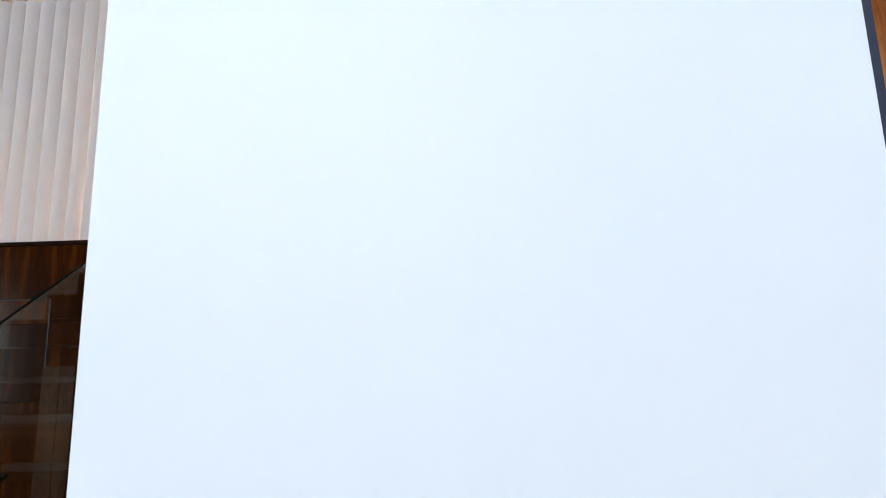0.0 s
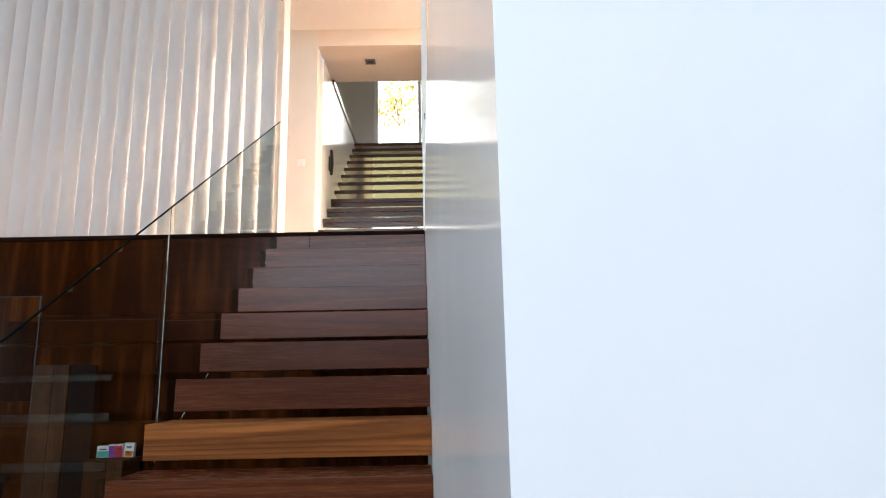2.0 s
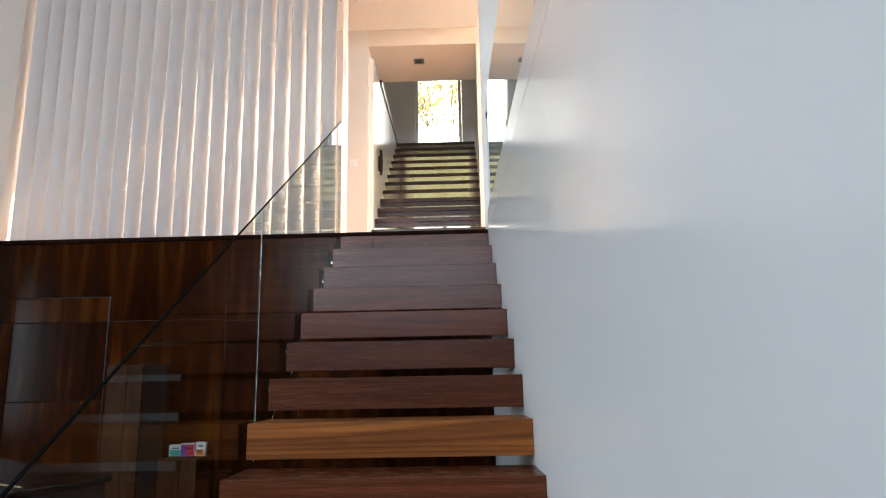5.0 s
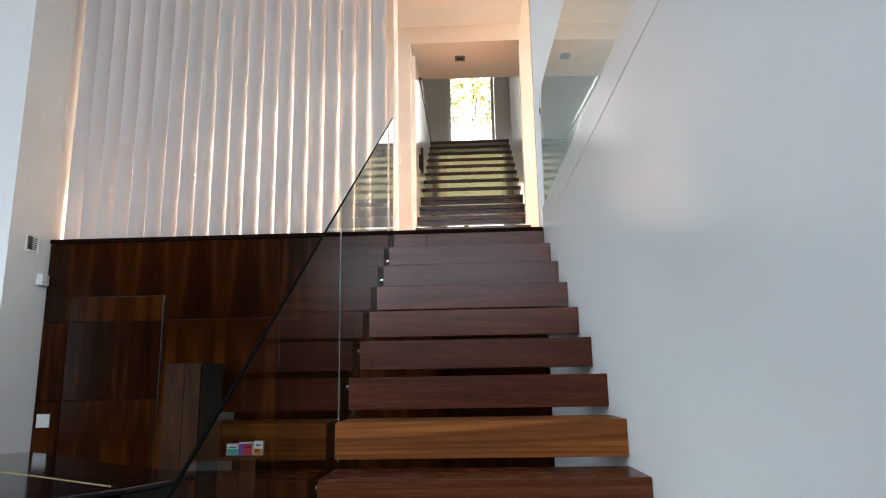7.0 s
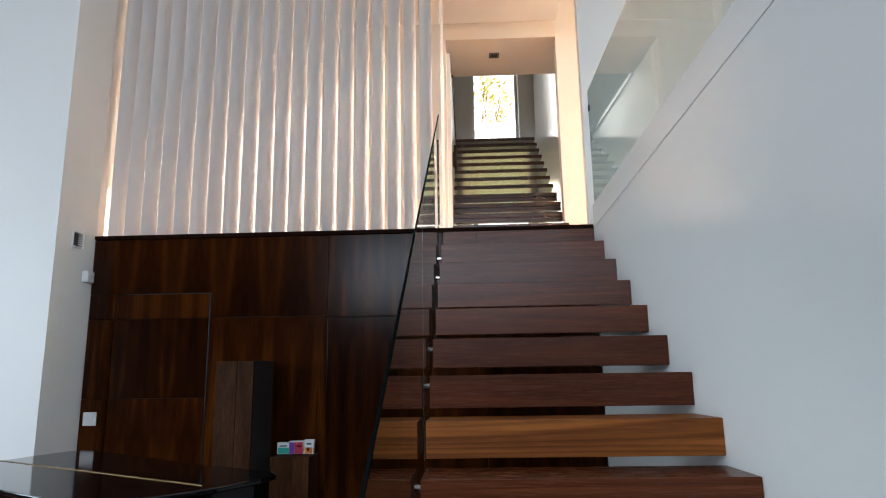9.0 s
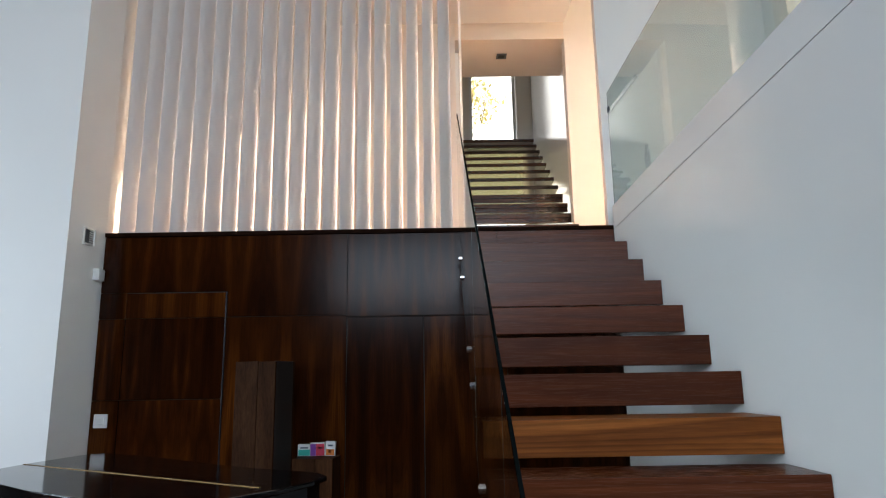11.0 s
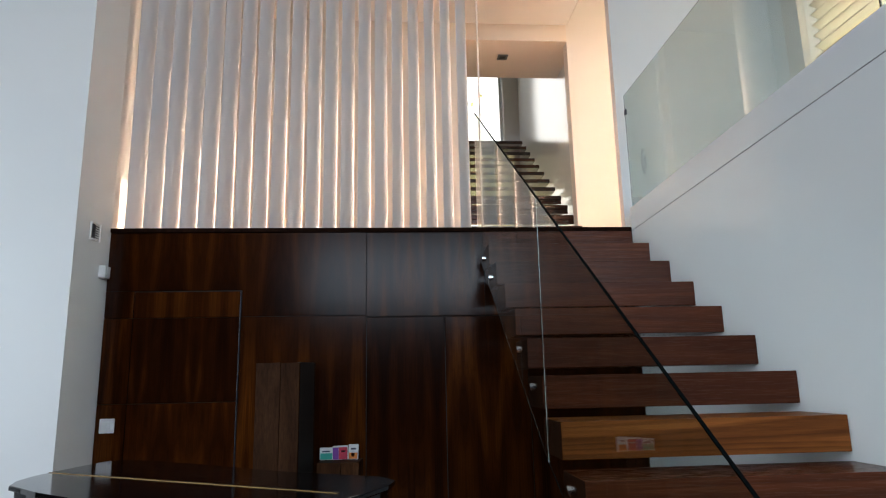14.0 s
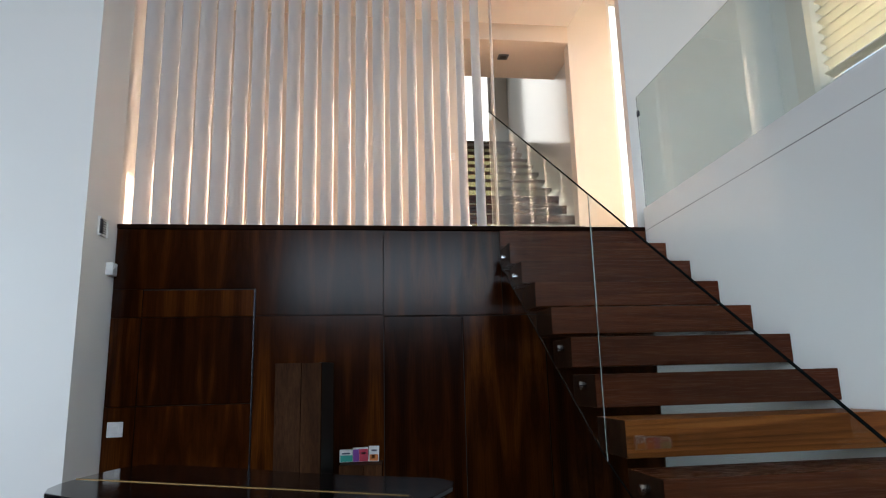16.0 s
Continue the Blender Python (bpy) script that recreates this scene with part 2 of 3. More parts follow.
def setting(name, bm, mat, label, category):
    ob = mesh_ob(name, bm, mat)
    BASE[ob] = Vector((0, 0, 0))
    return tagged(ob, label, category, kind="structure")


def add_box(bm, a, b, bevel=0.0, seg=2):
    r = bmesh.ops.create_cube(bm, size=1)
    vs = r["verts"]
    for v in vs:
        v.co = [a[i] + (v.co[i] + 0.5) * (b[i] - a[i]) for i in range(3)]
    if bevel:
        es = list({e for v in vs for e in v.link_edges})
        bmesh.ops.bevel(bm, geom=es, offset=bevel, segments=seg, profile=0.5, affect='EDGES')
    return bm


def boxes(*list_of, bevel=0.0):
    bm = bmesh.new()
    for a, b in list_of:
        add_box(bm, a, b, bevel)
    return bm


def prism(points, z0, z1, bevel=0.0):
    """An upright block over a footprint."""
    bm = bmesh.new()
    lo = [bm.verts.new((x, y, z0)) for x, y in points]
    hi = [bm.verts.new((x, y, z1)) for x, y in points]
    n = len(points)
    bm.faces.new(lo[::-1])
    bm.faces.new(hi)
    for i in range(n):
        bm.faces.new((lo[i], lo[(i + 1) % n], hi[(i + 1) % n], hi[i]))
    if bevel:
        bmesh.ops.bevel(bm, geom=list(bm.edges), offset=bevel, segments=2, profile=0.5, affect='EDGES')
    return bm


def side_prism(points, x0, x1, bevel=0.0):
    """A plate across x over an outline in y, z."""
    bm = bmesh.new()
    lo = [bm.verts.new((x0, y, z)) for y, z in points]
    hi = [bm.verts.new((x1, y, z)) for y, z in points]
    n = len(points)
    bm.faces.new(lo[::-1])
    bm.faces.new(hi)
    for i in range(n):
        bm.faces.new((lo[i], lo[(i + 1) % n], hi[(i + 1) % n], hi[i]))
    if bevel:
        bmesh.ops.bevel(bm, geom=list(bm.edges), offset=bevel, segments=1, affect='EDGES')
    return bm


def rod(bm, a, b, r, seg=14):
    a, b = Vector(a), Vector(b)
    m = Matrix.Translation((a + b) / 2) @ (b - a).to_track_quat('Z', 'Y').to_matrix().to_4x4()
    bmesh.ops.create_cone(bm, cap_ends=True, segments=seg, radius1=r, radius2=r, depth=(b - a).length, matrix=m)
    return bm


def wall_x(y):
    """The stair wall's face; it runs a little askew."""
    return 1.0845 - 0.0290 * (y - 0.273)


FLOOR = -0.053
LAND = 2.547

# ---- the large structure ----
setting("floor", boxes(((-6.0, -4.7, FLOOR - 0.2), (3.2, 6.4, FLOOR))), FLOORW, "brown wooden floor boards of the living room", "floor")
setting("wall_left", prism([(-6.0, 4.48), (-2.982, 4.48), (-2.922, 4.875), (-2.922, 6.45), (-6.0, 6.45)], FLOOR, 5.06), WHITE,
        "white painted wall with a shallow return beside the panelling", "wall")
# unseen wall, dark timber chosen to cut bounce and reflected haze
setting("wall_west", boxes(((-6.2, -4.7, FLOOR), (-6.0, 0.0, 5.06)), ((-6.2, 3.4, FLOOR), (-6.0, 6.45, 5.06)), ((-6.2, 0.0, FLOOR), (-6.0, 3.4, 0.8)), ((-6.2, 0.0, 3.2), (-6.0, 3.4, 5.06))), WALNUT, "unseen side wall kept dark to cut reflections, round the added window", "wall")
# unseen closing wall, made dark so the panelling reflects little
setting("wall_garden", boxes(((-6.2, -4.9, FLOOR), (-2.8, -4.7, 4.80)), ((1.8, -4.9, FLOOR), (3.4, -4.7, 4.80)), ((-2.8, -4.9, FLOOR), (1.8, -4.7, 3.0)), ((-2.8, -4.9, 4.55), (1.8, -4.7, 4.80))),
        WALNUT, "unseen closing wall kept dark for reflections, below the added window", "wall")
setting("wall_east", boxes(((3.2, -4.7, FLOOR), (3.4, 0.9, 5.0))), WHITE, "plain white side wall", "wall")
setting("ceiling", boxes(((-6.2, -4.9, 4.80), (3.4, 4.93, 4.95)), ((0.93, 4.93, 4.80), (3.4, 4.949, 4.95))), CEIL, "plain white living room ceiling", "ceiling")
WALL = [(wall_x(0.273), 0.273), (wall_x(4.855), 4.855), (wall_x(4.855) + 0.37, 4.855), (1.468, 0.273)]


def slope_top(bm, low, top):
    """Tilt the top (and, where low is set, the foot) of a block along the stair wall: the gallery climbs a little towards the room."""
    zs = [v.co.z for v in bm.verts]
    mid = (min(zs) + max(zs)) / 2
    for v in bm.verts:
        if v.co.z > mid and top or v.co.z < mid and low:
            v.co.z += 0.046 * (4.855 - v.co.y)
    return bm


JOINT = 2.516
stair_wall = setting("wall_stair", slope_top(prism(WALL, FLOOR, JOINT), False, True), [SATIN, WHITE], "glossy white stair wall with a plain end", "wall")
for f in stair_wall.data.polygons:
    if f.normal.y < -0.5:
        f.material_index = 1
setting("wall_joint", slope_top(prism([(x + (0.004 if i < 2 else -0.004), y) for i, (x, y) in enumerate(WALL)], JOINT, JOINT + 0.0045), True, True), BLACK, "thin dark shadow joint in the stair wall", "trim")
setting("wall_upstand", slope_top(prism(WALL, JOINT + 0.0045, 2.697), True, True), SATIN, "white upstand under the gallery glass", "wall")
setting("wall_trim", boxes(((1.4685, 0.275, FLOOR), (1.4740, 0.29, LAND))), NAVY, "dark metal corner trim of the stair wall", "trim")
setting("wall_timber", boxes(((1.49, 1.25, FLOOR), (3.2, 1.33, LAND - 0.25))), ORANGEW, "orange timber wall of the side passage", "wall")
setting("gallery_floor", prism([(wall_x(0.305) + 0.382, 0.305), (wall_x(4.855) + 0.372, 4.855), (2.35, 4.855), (3.2, 0.305)], LAND - 0.25, LAND), CEIL, "white slab of the gallery floor", "floor")

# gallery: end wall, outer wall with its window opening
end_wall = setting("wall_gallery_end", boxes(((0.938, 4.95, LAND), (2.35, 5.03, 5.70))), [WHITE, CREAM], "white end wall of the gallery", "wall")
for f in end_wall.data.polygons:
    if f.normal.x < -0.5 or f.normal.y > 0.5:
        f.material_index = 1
setting("wall_gallery", boxes(((2.35, 0.305, LAND), (2.55, 2.45, 4.80)), ((2.35, 2.45, LAND), (2.55, 4.50, 3.60)), ((2.35, 2.45, 4.62), (2.55, 4.50, 4.80)),
                              ((2.35, 4.50, LAND), (2.55, 5.13, 5.70)), ((2.35, 5.13, LAND), (2.55, 6.24, 2.65)), ((2.35, 5.13, 5.30), (2.55, 6.43, 5.70)), ((2.35, 6.24, LAND), (2.55, 6.43, 5.30))),
        WHITE, "white outer wall with window openings", "wall")
setting("gallery_pilaster", boxes(((2.29, 4.50, LAND), (2.35, 4.69, 4.80)), bevel=0.003), CREAM, "warm white pilaster beside the gallery window", "wall")

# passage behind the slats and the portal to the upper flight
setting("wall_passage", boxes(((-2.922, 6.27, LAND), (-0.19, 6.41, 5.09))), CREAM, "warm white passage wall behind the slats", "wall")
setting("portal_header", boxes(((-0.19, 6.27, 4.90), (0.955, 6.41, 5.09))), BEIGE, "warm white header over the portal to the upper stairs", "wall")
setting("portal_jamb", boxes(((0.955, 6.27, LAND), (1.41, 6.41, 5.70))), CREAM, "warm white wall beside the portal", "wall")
setting("window_header", boxes(((1.41, 6.27, 5.45), (2.35, 6.41, 5.70))), CREAM, "warm white wall over the narrow window", "wall")
setting("passage_ceiling", boxes(((-2.922, 4.93, 5.09), (0.965, 6.41, 5.2)), ((0.965, 4.95, 5.70), (2.55, 6.43, 5.8)), ((0.945, 4.95, 5.2), (0.965, 6.41, 5.8))), CEIL, "white passage ceiling", "ceiling")
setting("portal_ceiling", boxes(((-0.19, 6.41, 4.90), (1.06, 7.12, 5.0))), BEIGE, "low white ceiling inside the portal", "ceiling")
setting("bulkhead", boxes(((-2.922, 4.90, 4.95), (0.93, 4.93, 5.2))), CEIL, "white bulkhead over the slats", "ceiling")
setting("landing_floor", boxes(((-2.917, 4.885, LAND - 0.24), (2.35, 6.23, LAND - 0.002)), ((-0.185, 6.23, LAND - 0.24), (1.05, 9.4, LAND - 0.002))), OAK, "honey-brown wooden landing floor", "floor")

# upper stair well
setting("wall_well_left", boxes(((-0.33, 6.41, LAND), (-0.15, 9.4, 4.83))), SATIN, "white side wall of the upper stairs", "wall")
setting("wall_well_cap", boxes(((-0.35, 7.03, 4.83), (-0.135, 9.4, 4.885))), UPTREAD, "dark wooden edge of the upper floor", "trim")
setting("wall_well_right", boxes(((1.06, 6.41, LAND), (1.25, 9.4, 7.4))), SATIN, "glossy white side wall of the upper stairs", "wall")
setting("wall_well_back", boxes(((-3.2, 9.4, LAND), (0.02, 9.6, 4.75)), ((0.95, 9.4, LAND), (1.25, 9.6, 4.75)), ((0.02, 9.4, 4.35), (0.95, 9.6, 4.75)), ((0.02, 9.4, LAND), (0.95, 9.6, 2.62)),
                                ((-3.2, 9.4, 4.75), (0.10, 9.6, 7.4)), ((0.83, 9.4, 4.75), (1.25, 9.6, 7.4)), ((0.10, 9.4, 6.7), (0.83, 9.6, 7.4))),
        CREAM, "pale back wall with a tall window", "wall")
setting("well_ceiling", boxes(((-3.2, 7.03, 7.4), (1.25, 9.6, 7.5))), CEIL, "white ceiling over the stair well", "ceiling")
setting("wall_well_front", boxes(((-3.2, 6.85, 5.0), (1.25, 7.12, 7.4)), ((-3.4, 6.85, 4.75), (-3.2, 9.6, 7.4)), ((-3.2, 7.03, 4.75), (-0.35, 9.4, 4.83))), CEIL, "white walls of the upper floor", "wall")


def window(name, label, a, b, axis, mullions=0, depth=0.06):
    """A framed window: a and b are opposite corners, axis the way through it."""
    t = tagged(new(name), label, "window", kind="structure")
    BASE[t] = Vector((0, 0, 0))
    o = 1 - axis
    def bar(u0, u1, z0, z1):
        p, q = [0, 0, z0], [0, 0, z1]
        p[axis], q[axis] = a[axis], a[axis] + depth
        p[o], q[o] = u0, u1
        return (tuple(p), tuple(q))
    f = 0.045
    u0, u1, z0, z1 = a[o], b[o], a[2], b[2]
    part("window_frame", boxes(bar(u0, u0 + f, z0, z1), bar(u1 - f, u1, z0, z1), bar(u0 + f, u1 - f, z0, z0 + f), bar(u0 + f, u1 - f, z1 - f, z1), bevel=0.004), FRAME, t)
    n = mullions + 1
    step = (u1 - u0 - 2 * f) / n
    for i in range(n):
        l = u0 + f + i * step
        p, q = bar(l + (0.02 if i else 0), l + step - (0.02 if i < n - 1 else 0), z0 + f, z1 - f)
        p, q = list(p), list(q)
        p[axis] += depth * 0.4
        q[axis] = p[axis] + 0.012
        g = part("pane", boxes((p, q)), CLEAR, t)
        g.visible_shadow = False
        if i:
            part("mullion", boxes(bar(l - 0.02, l + 0.02, z0 + f, z1 - f), bevel=0.003), FRAME, t)
    return t


# unseen, added to hold the garden-side fill lamp
window("window_1", "unseen high window added for the garden-side fill lamp", (-2.8, -4.85, 3.0), (1.8, -4.85, 4.55), 1, 3)
# unseen, added to hold the west fill lamp
window("window_7", "unseen side window added for the west fill lamp", (-6.15, 0.0, 0.8), (-6.15, 3.4, 3.2), 0, 2)
window("window_2", "tall white framed window above the upper stairs", (0.10, 9.46, 4.75), (0.82, 9.46, 6.7), 1)
window("window_3", "low white framed window behind the upper stairs", (0.02, 9.46, 2.62), (0.95, 9.46, 4.35), 1)
window("window_4", "white framed window at the passage end", (2.42, 5.13, 2.65), (2.42, 6.24, 5.30), 0)
window("window_5", "white framed gallery window", (2.44, 2.45, 3.60), (2.44, 4.50, 4.62), 0, 1)
window("window_6", "narrow white framed window beside the portal", (1.41, 6.30, LAND), (2.35, 6.30, 5.45), 1)

# ---- panelling below the landing ----
panelling = setting("wall_panelling", boxes(((-2.921, 4.882, FLOOR), (1.25, 4.96, LAND - 0.02))), BLACK, "dark walnut panelling with flush doors below the landing", "wall")
PAN_Y = 4.862
ROWS = [
    (-2.918, -2.722, FLOOR, 1.302), (-2.918, -2.722, 1.306, 1.892), (-2.918, -2.722, 1.896, 2.086),
    (-1.970, -1.079, FLOOR, 1.894), (-1.074, -0.205, 1.886, 2.512), (-0.199, 0.946, 1.886, 2.512),
    (0.108, 0.946, FLOOR, 1.880),
]
for x0, x1, z0, z1 in ROWS:
    part("panel", boxes(((x0, PAN_Y, z0), (x1, 4.882, z1)), bevel=0.0015), WALNUT, panelling)
part("panel", boxes(((-2.918, PAN_Y, 2.090), (-1.079, 4.882, 2.512)), ((-1.968, PAN_Y, 1.900), (-1.079, 4.882, 2.090))), WALNUT, panelling)
for name, label, x0, x1, z1, cut in (("door_1", "flush dark walnut door in the panelling", -2.717, -1.981, 2.081, 1.304), ("door_2", "flush dark walnut cupboard door in the panelling", -1.073, -0.510, 1.879, 0.0),
                                     ("door_3", "flush dark walnut cupboard door under the stairs", -0.503, 0.101, 1.879, 0.0)):
    d = tagged(new(name), label, "door", kind="structure")
    BASE[d] = Vector((0, 0, 0))
    for z0, zt in (((FLOOR + 0.01, cut - 0.002), (cut + 0.002, 1.893), (1.896, z1)) if cut else ((FLOOR + 0.01, z1),)):
        if zt > z0 + 0.02:
            part("door_leaf", boxes(((x0, PAN_Y - 0.001, z0), (x1, 4.8815, zt)), bevel=0.003), WALNUT, d)
setting("door_edge_profile", boxes(((-1.980, PAN_Y - 0.004, FLOOR), (-1.9715, 4.8815, 2.086)), bevel=0.001), ALU, "slim brushed metal profile beside the flush door", "trim")
setting("landing_nosing", boxes(((-2.918, 4.846, 2.516), (0.948, 4.90, LAND)), bevel=0.003), DARKWOOD, "dark wooden nosing of the landing", "trim")
setting("landing_fascia", boxes(((0.06, 4.852, 2.400), (0.946, 4.861, 2.515)), ((-0.195, 4.852, 2.400), (0.055, 4.861, 2.515)), bevel=0.001), WALNUT_H, "walnut fascia board at the top of the stairs", "trim")

# ---- staircase with open treads ----
stairs = thing("staircase", (0.4, 2.5, FLOOR), "open staircase of thick walnut treads between wall and glass", "staircase")
RISE = 0.1855
for k in range(-5, 9):
    z = LAND - RISE * (9 - k)
    y = 2.492 + (4.566 - 2.492) / 7 * (k - 1)
    x1 = wall_x(y) - 0.001
    bm = prism([(-0.20, y), (x1, y), (wall_x(y + 0.305) - 0.001, y + 0.305), (-0.20, y + 0.305)], z - 0.148, z, 0.003)
    tread = part("tread", bm, [OILED if k == 2 else WALNUT_H, DARKWOOD], stairs, "lighter orange-brown tread" if k == 2 else "")
    # left end faces: shade painted in with the dark wood
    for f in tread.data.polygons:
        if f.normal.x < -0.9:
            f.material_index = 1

# ---- glass balustrade of the stairs ----
rail = thing("glass_balustrade", (-0.24, 3.0, FLOOR), "frameless glass stair balustrade on steel standoffs", "balustrade")


def top_z(y):
    return 1.222 + 0.635 * (y - 1.357)


def low_z(y):
    return top_z(y) - 1.16


GX0, GX1 = -0.227, -0.217
for y0, y1 in ((0.55, 2.951), (2.957, 4.98)):
    pane = part("pane", side_prism([(y0, max(low_z(y0), FLOOR)), (y1, max(low_z(y1), FLOOR)), (y1, top_z(y1)), (y0, top_z(y0))], GX0, GX1), GLASS, rail)
    pane.visible_shadow = False
    part("glass_edge", side_prism([(y0, top_z(y0)), (y1, top_z(y1)), (y1, top_z(y1) + 0.004), (y0, top_z(y0) + 0.004)], GX0 + 0.001, GX1 - 0.001), EDGE, pane, "dark top edge of the glass")
    foot = [(y, max(low_z(y), FLOOR)) for y in (y0, y1)]
    part("glass_edge", side_prism([(y0, foot[0][1] - 0.003), (y1, foot[1][1] - 0.003), (y1, foot[1][1]), (y0, foot[0][1])], GX0 - 0.0005, GX1 + 0.0005), EDGE, pane, "dark lower edge of the glass")
# pale strip stands in for the reflection in the polished pane edges
part("glass_joint", side_prism([(2.9522, low_z(2.952)), (2.9558, low_z(2.956)), (2.9558, top_z(2.956)), (2.9522, top_z(2.952))], GX0 + 0.003, GX1 - 0.003), PALE, rail, "joint between the panes, edge reflection painted pale")
for k in range(-4, 9):
    z = LAND - RISE * (9 - k) - (0.085 if k > 6 else 0.05)
    y = 2.492 + (4.566 - 2.492) / 7 * (k - 1) + 0.125
    if k in (2, 5, 6):
        continue
    bm = bmesh.new()
    rod(bm, (-0.20, y, z), (GX1, y, z), 0.015)
    rod(bm, (GX0, y, z), (GX0 - 0.011, y, z), 0.019)
    rod(bm, (GX0 - 0.011, y, z), (GX0 - 0.014, y, z), 0.015)
    part("standoff", bm, CHROME, rail, "polished steel standoff")

# ---- vertical slat screen ----
screen = thing("slat_screen", (-1.5, 4.95, LAND), "screen of tall white turned slats on the landing edge", "screen")
SL_W, SL_T = 0.140, 0.004
bm0 = bmesh.new()
arc = [(-SL_W / 2 + SL_W * i / 8, -0.011 * (1 - (i / 4 - 1) ** 2)) for i in range(9)]
rim = [(x, y + SL_T / 2) for x, y in arc] + [(x, y - SL_T / 2) for x, y in reversed(arc)]
for z in (0.0, 2.16):
    for x, y in rim:
        bm0.verts.new((x, y, z))
bm0.verts.ensure_lookup_table()
n = len(rim)
bm0.faces.new([bm0.verts[i] for i in range(n)][::-1])
bm0.faces.new([bm0.verts[n + i] for i in range(n)])
for i in range(n):
    f = bm0.faces.new((bm0.verts[i], bm0.verts[(i + 1) % n], bm0.verts[n + (i + 1) % n], bm0.verts[n + i]))
    f.smooth = i not in (8, 17)
for e in bm0.edges:
    e.smooth = len(e.link_faces) == 2 and all(f.smooth for f in e.link_faces)
bmesh.ops.recalc_face_normals(bm0, faces=bm0.faces)
slat_mesh = bpy.data.meshes.new("slat")
bm0.to_mesh(slat_mesh)
bm0.free()
slat_mesh.materials.append(SLATM)
rnd = random.Random(4)
for k in range(21):
    s = new("slat", slat_mesh)
    s.parent = screen
    s.matrix_basis = pose(-2.79 + 0.130 * k + 1.5, 4.935 - 4.95, 0.004, 0, 0, (84 if k == 20 else 50) + rnd.uniform(-2.5, 2.5))
part("headrail", boxes(((-2.88, 4.935, 4.746), (-0.10, 4.985, 4.798)), bevel=0.003), PLASTIC, screen, "white headrail")
# dark upright strips between the slat tops
for k in range(21):
    x = -2.79 + 0.130 * k
    part("slat_hook", boxes(((x + 0.078, 4.930, 4.592), (x + 0.086, 4.937, 4.746))), BLACK, screen, "small dark strip between the slat tops")

# ---- gallery glass balustrade ----
gal = thing("gallery_balustrade", (1.05, 2.6, 2.722), "frameless glass gallery balustrade on a white upstand", "balustrade")
for y0, y1 in ((0.35, 2.30), (2.306, 4.84)):
    bm = prism([(wall_x(y0) + 0.012, y0), (wall_x(y1) + 0.012, y1), (wall_x(y1) + 0.026, y1), (wall_x(y0) + 0.026, y0)], 2.698, 3.620)
    slope_top(bm, True, True)
    g = part("pane", bm, GLASS2, gal)
    g.visible_shadow = False
part("clamp", boxes(((0.960, 4.812, 3.455), (0.984, 4.846, 3.500)), bevel=0.003), NAVY, gal, "small dark metal glass clamp")

# ---- upper flight ----
up = thing("upper_staircase", (0.45, 7.5, LAND), "upper flight of dark open treads between white walls", "staircase")
for j in range(12):
    z, y = 4.80 - 0.173 * j, 8.90 - 0.24 * j
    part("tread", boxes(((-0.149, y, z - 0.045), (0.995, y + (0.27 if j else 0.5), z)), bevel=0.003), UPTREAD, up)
    # added strips darken the lower gaps; the flight itself is open
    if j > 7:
        part("riser", boxes(((-0.147, y + 0.012, z - 0.093), (0.993, y + 0.032, z - 0.0455))), UPTREAD, up, "added dark strip shading the gap under the tread")
# ---- louvre blind in the gallery window ----
blind = thing("louvre_blind", (2.40, 3.5, 3.62), "white horizontal louvre blind before the gallery window", "blind")
for i in range(11):
    z = 3.680 + 0.088 * i
    bm = bmesh.new()
    add_box(bm, (-0.042, 2.50, -0.004), (0.042, 4.46, 0.004))
    bmesh.ops.rotate(bm, verts=bm.verts, cent=(0, 0, 0), matrix=Matrix.Rotation(radians(20), 3, 'Y'))
    bmesh.ops.translate(bm, verts=bm.verts, vec=(2.400, 0, z))
    part("louvre", bm, LOUVRE, blind)

# ---- fittings on the walls ----


def wall_plate(name, label, category, a, b, rocker):
    t = thing(name, tuple((a[i] + b[i]) / 2 for i in range(3)), label, category)
    part("plate", boxes((a, b), bevel=0.003), PLASTIC, t)
    part("rocker", boxes(rocker, bevel=0.002), PLASTIC, t)
    return t


wall_plate("light_switch", "white square light switch on the walnut panelling", "switch", (-2.887, 4.852, 1.113), (-2.787, 4.8615, 1.210),
           ((-2.861, 4.847, 1.138), (-2.813, 4.853, 1.185)))
wall_plate("light_switch", "small white switch on the passage wall", "switch", (-0.375, 6.262, 3.56), (-0.295, 6.2695, 3.64), ((-0.355, 6.257, 3.58), (-0.315, 6.263, 3.62)))
therm = thing("thermostat", (-2.922, 4.80, 2.23), "small white thermostat box on the wall return", "thermostat")
part("body", boxes(((-2.945, 4.765, 2.175), (-2.893, 4.850, 2.262)), bevel=0.006), PLASTIC, therm)
part("dial", rod(bmesh.new(), (-2.894, 4.805, 2.23), (-2.888, 4.805, 2.23), 0.016), PLASTIC, therm)
vent = thing("wall_vent", (-2.963, 4.69, 2.48), "white framed grey air grille on the wall return", "vent")
part("frame", boxes(((-2.99, 4.628, 2.420), (-2.950, 4.640, 2.548)), ((-2.99, 4.743, 2.420), (-2.934, 4.755, 2.548)), ((-2.99, 4.640, 2.420), (-2.940, 4.743, 2.433)), ((-2.99, 4.640, 2.535), (-2.940, 4.743, 2.548)), bevel=0.002), PLASTIC, vent)
part("backing", boxes(((-2.99, 4.640, 2.433), (-2.950, 4.743, 2.535))), GREYPL, vent, "dark grey backing")
for i in range(6):
    z = 2.441 + 0.016 * i
    part("slat", boxes(((-2.957, 4.641, z), (-2.943, 4.742, z + 0.005))), GREYPL, vent)

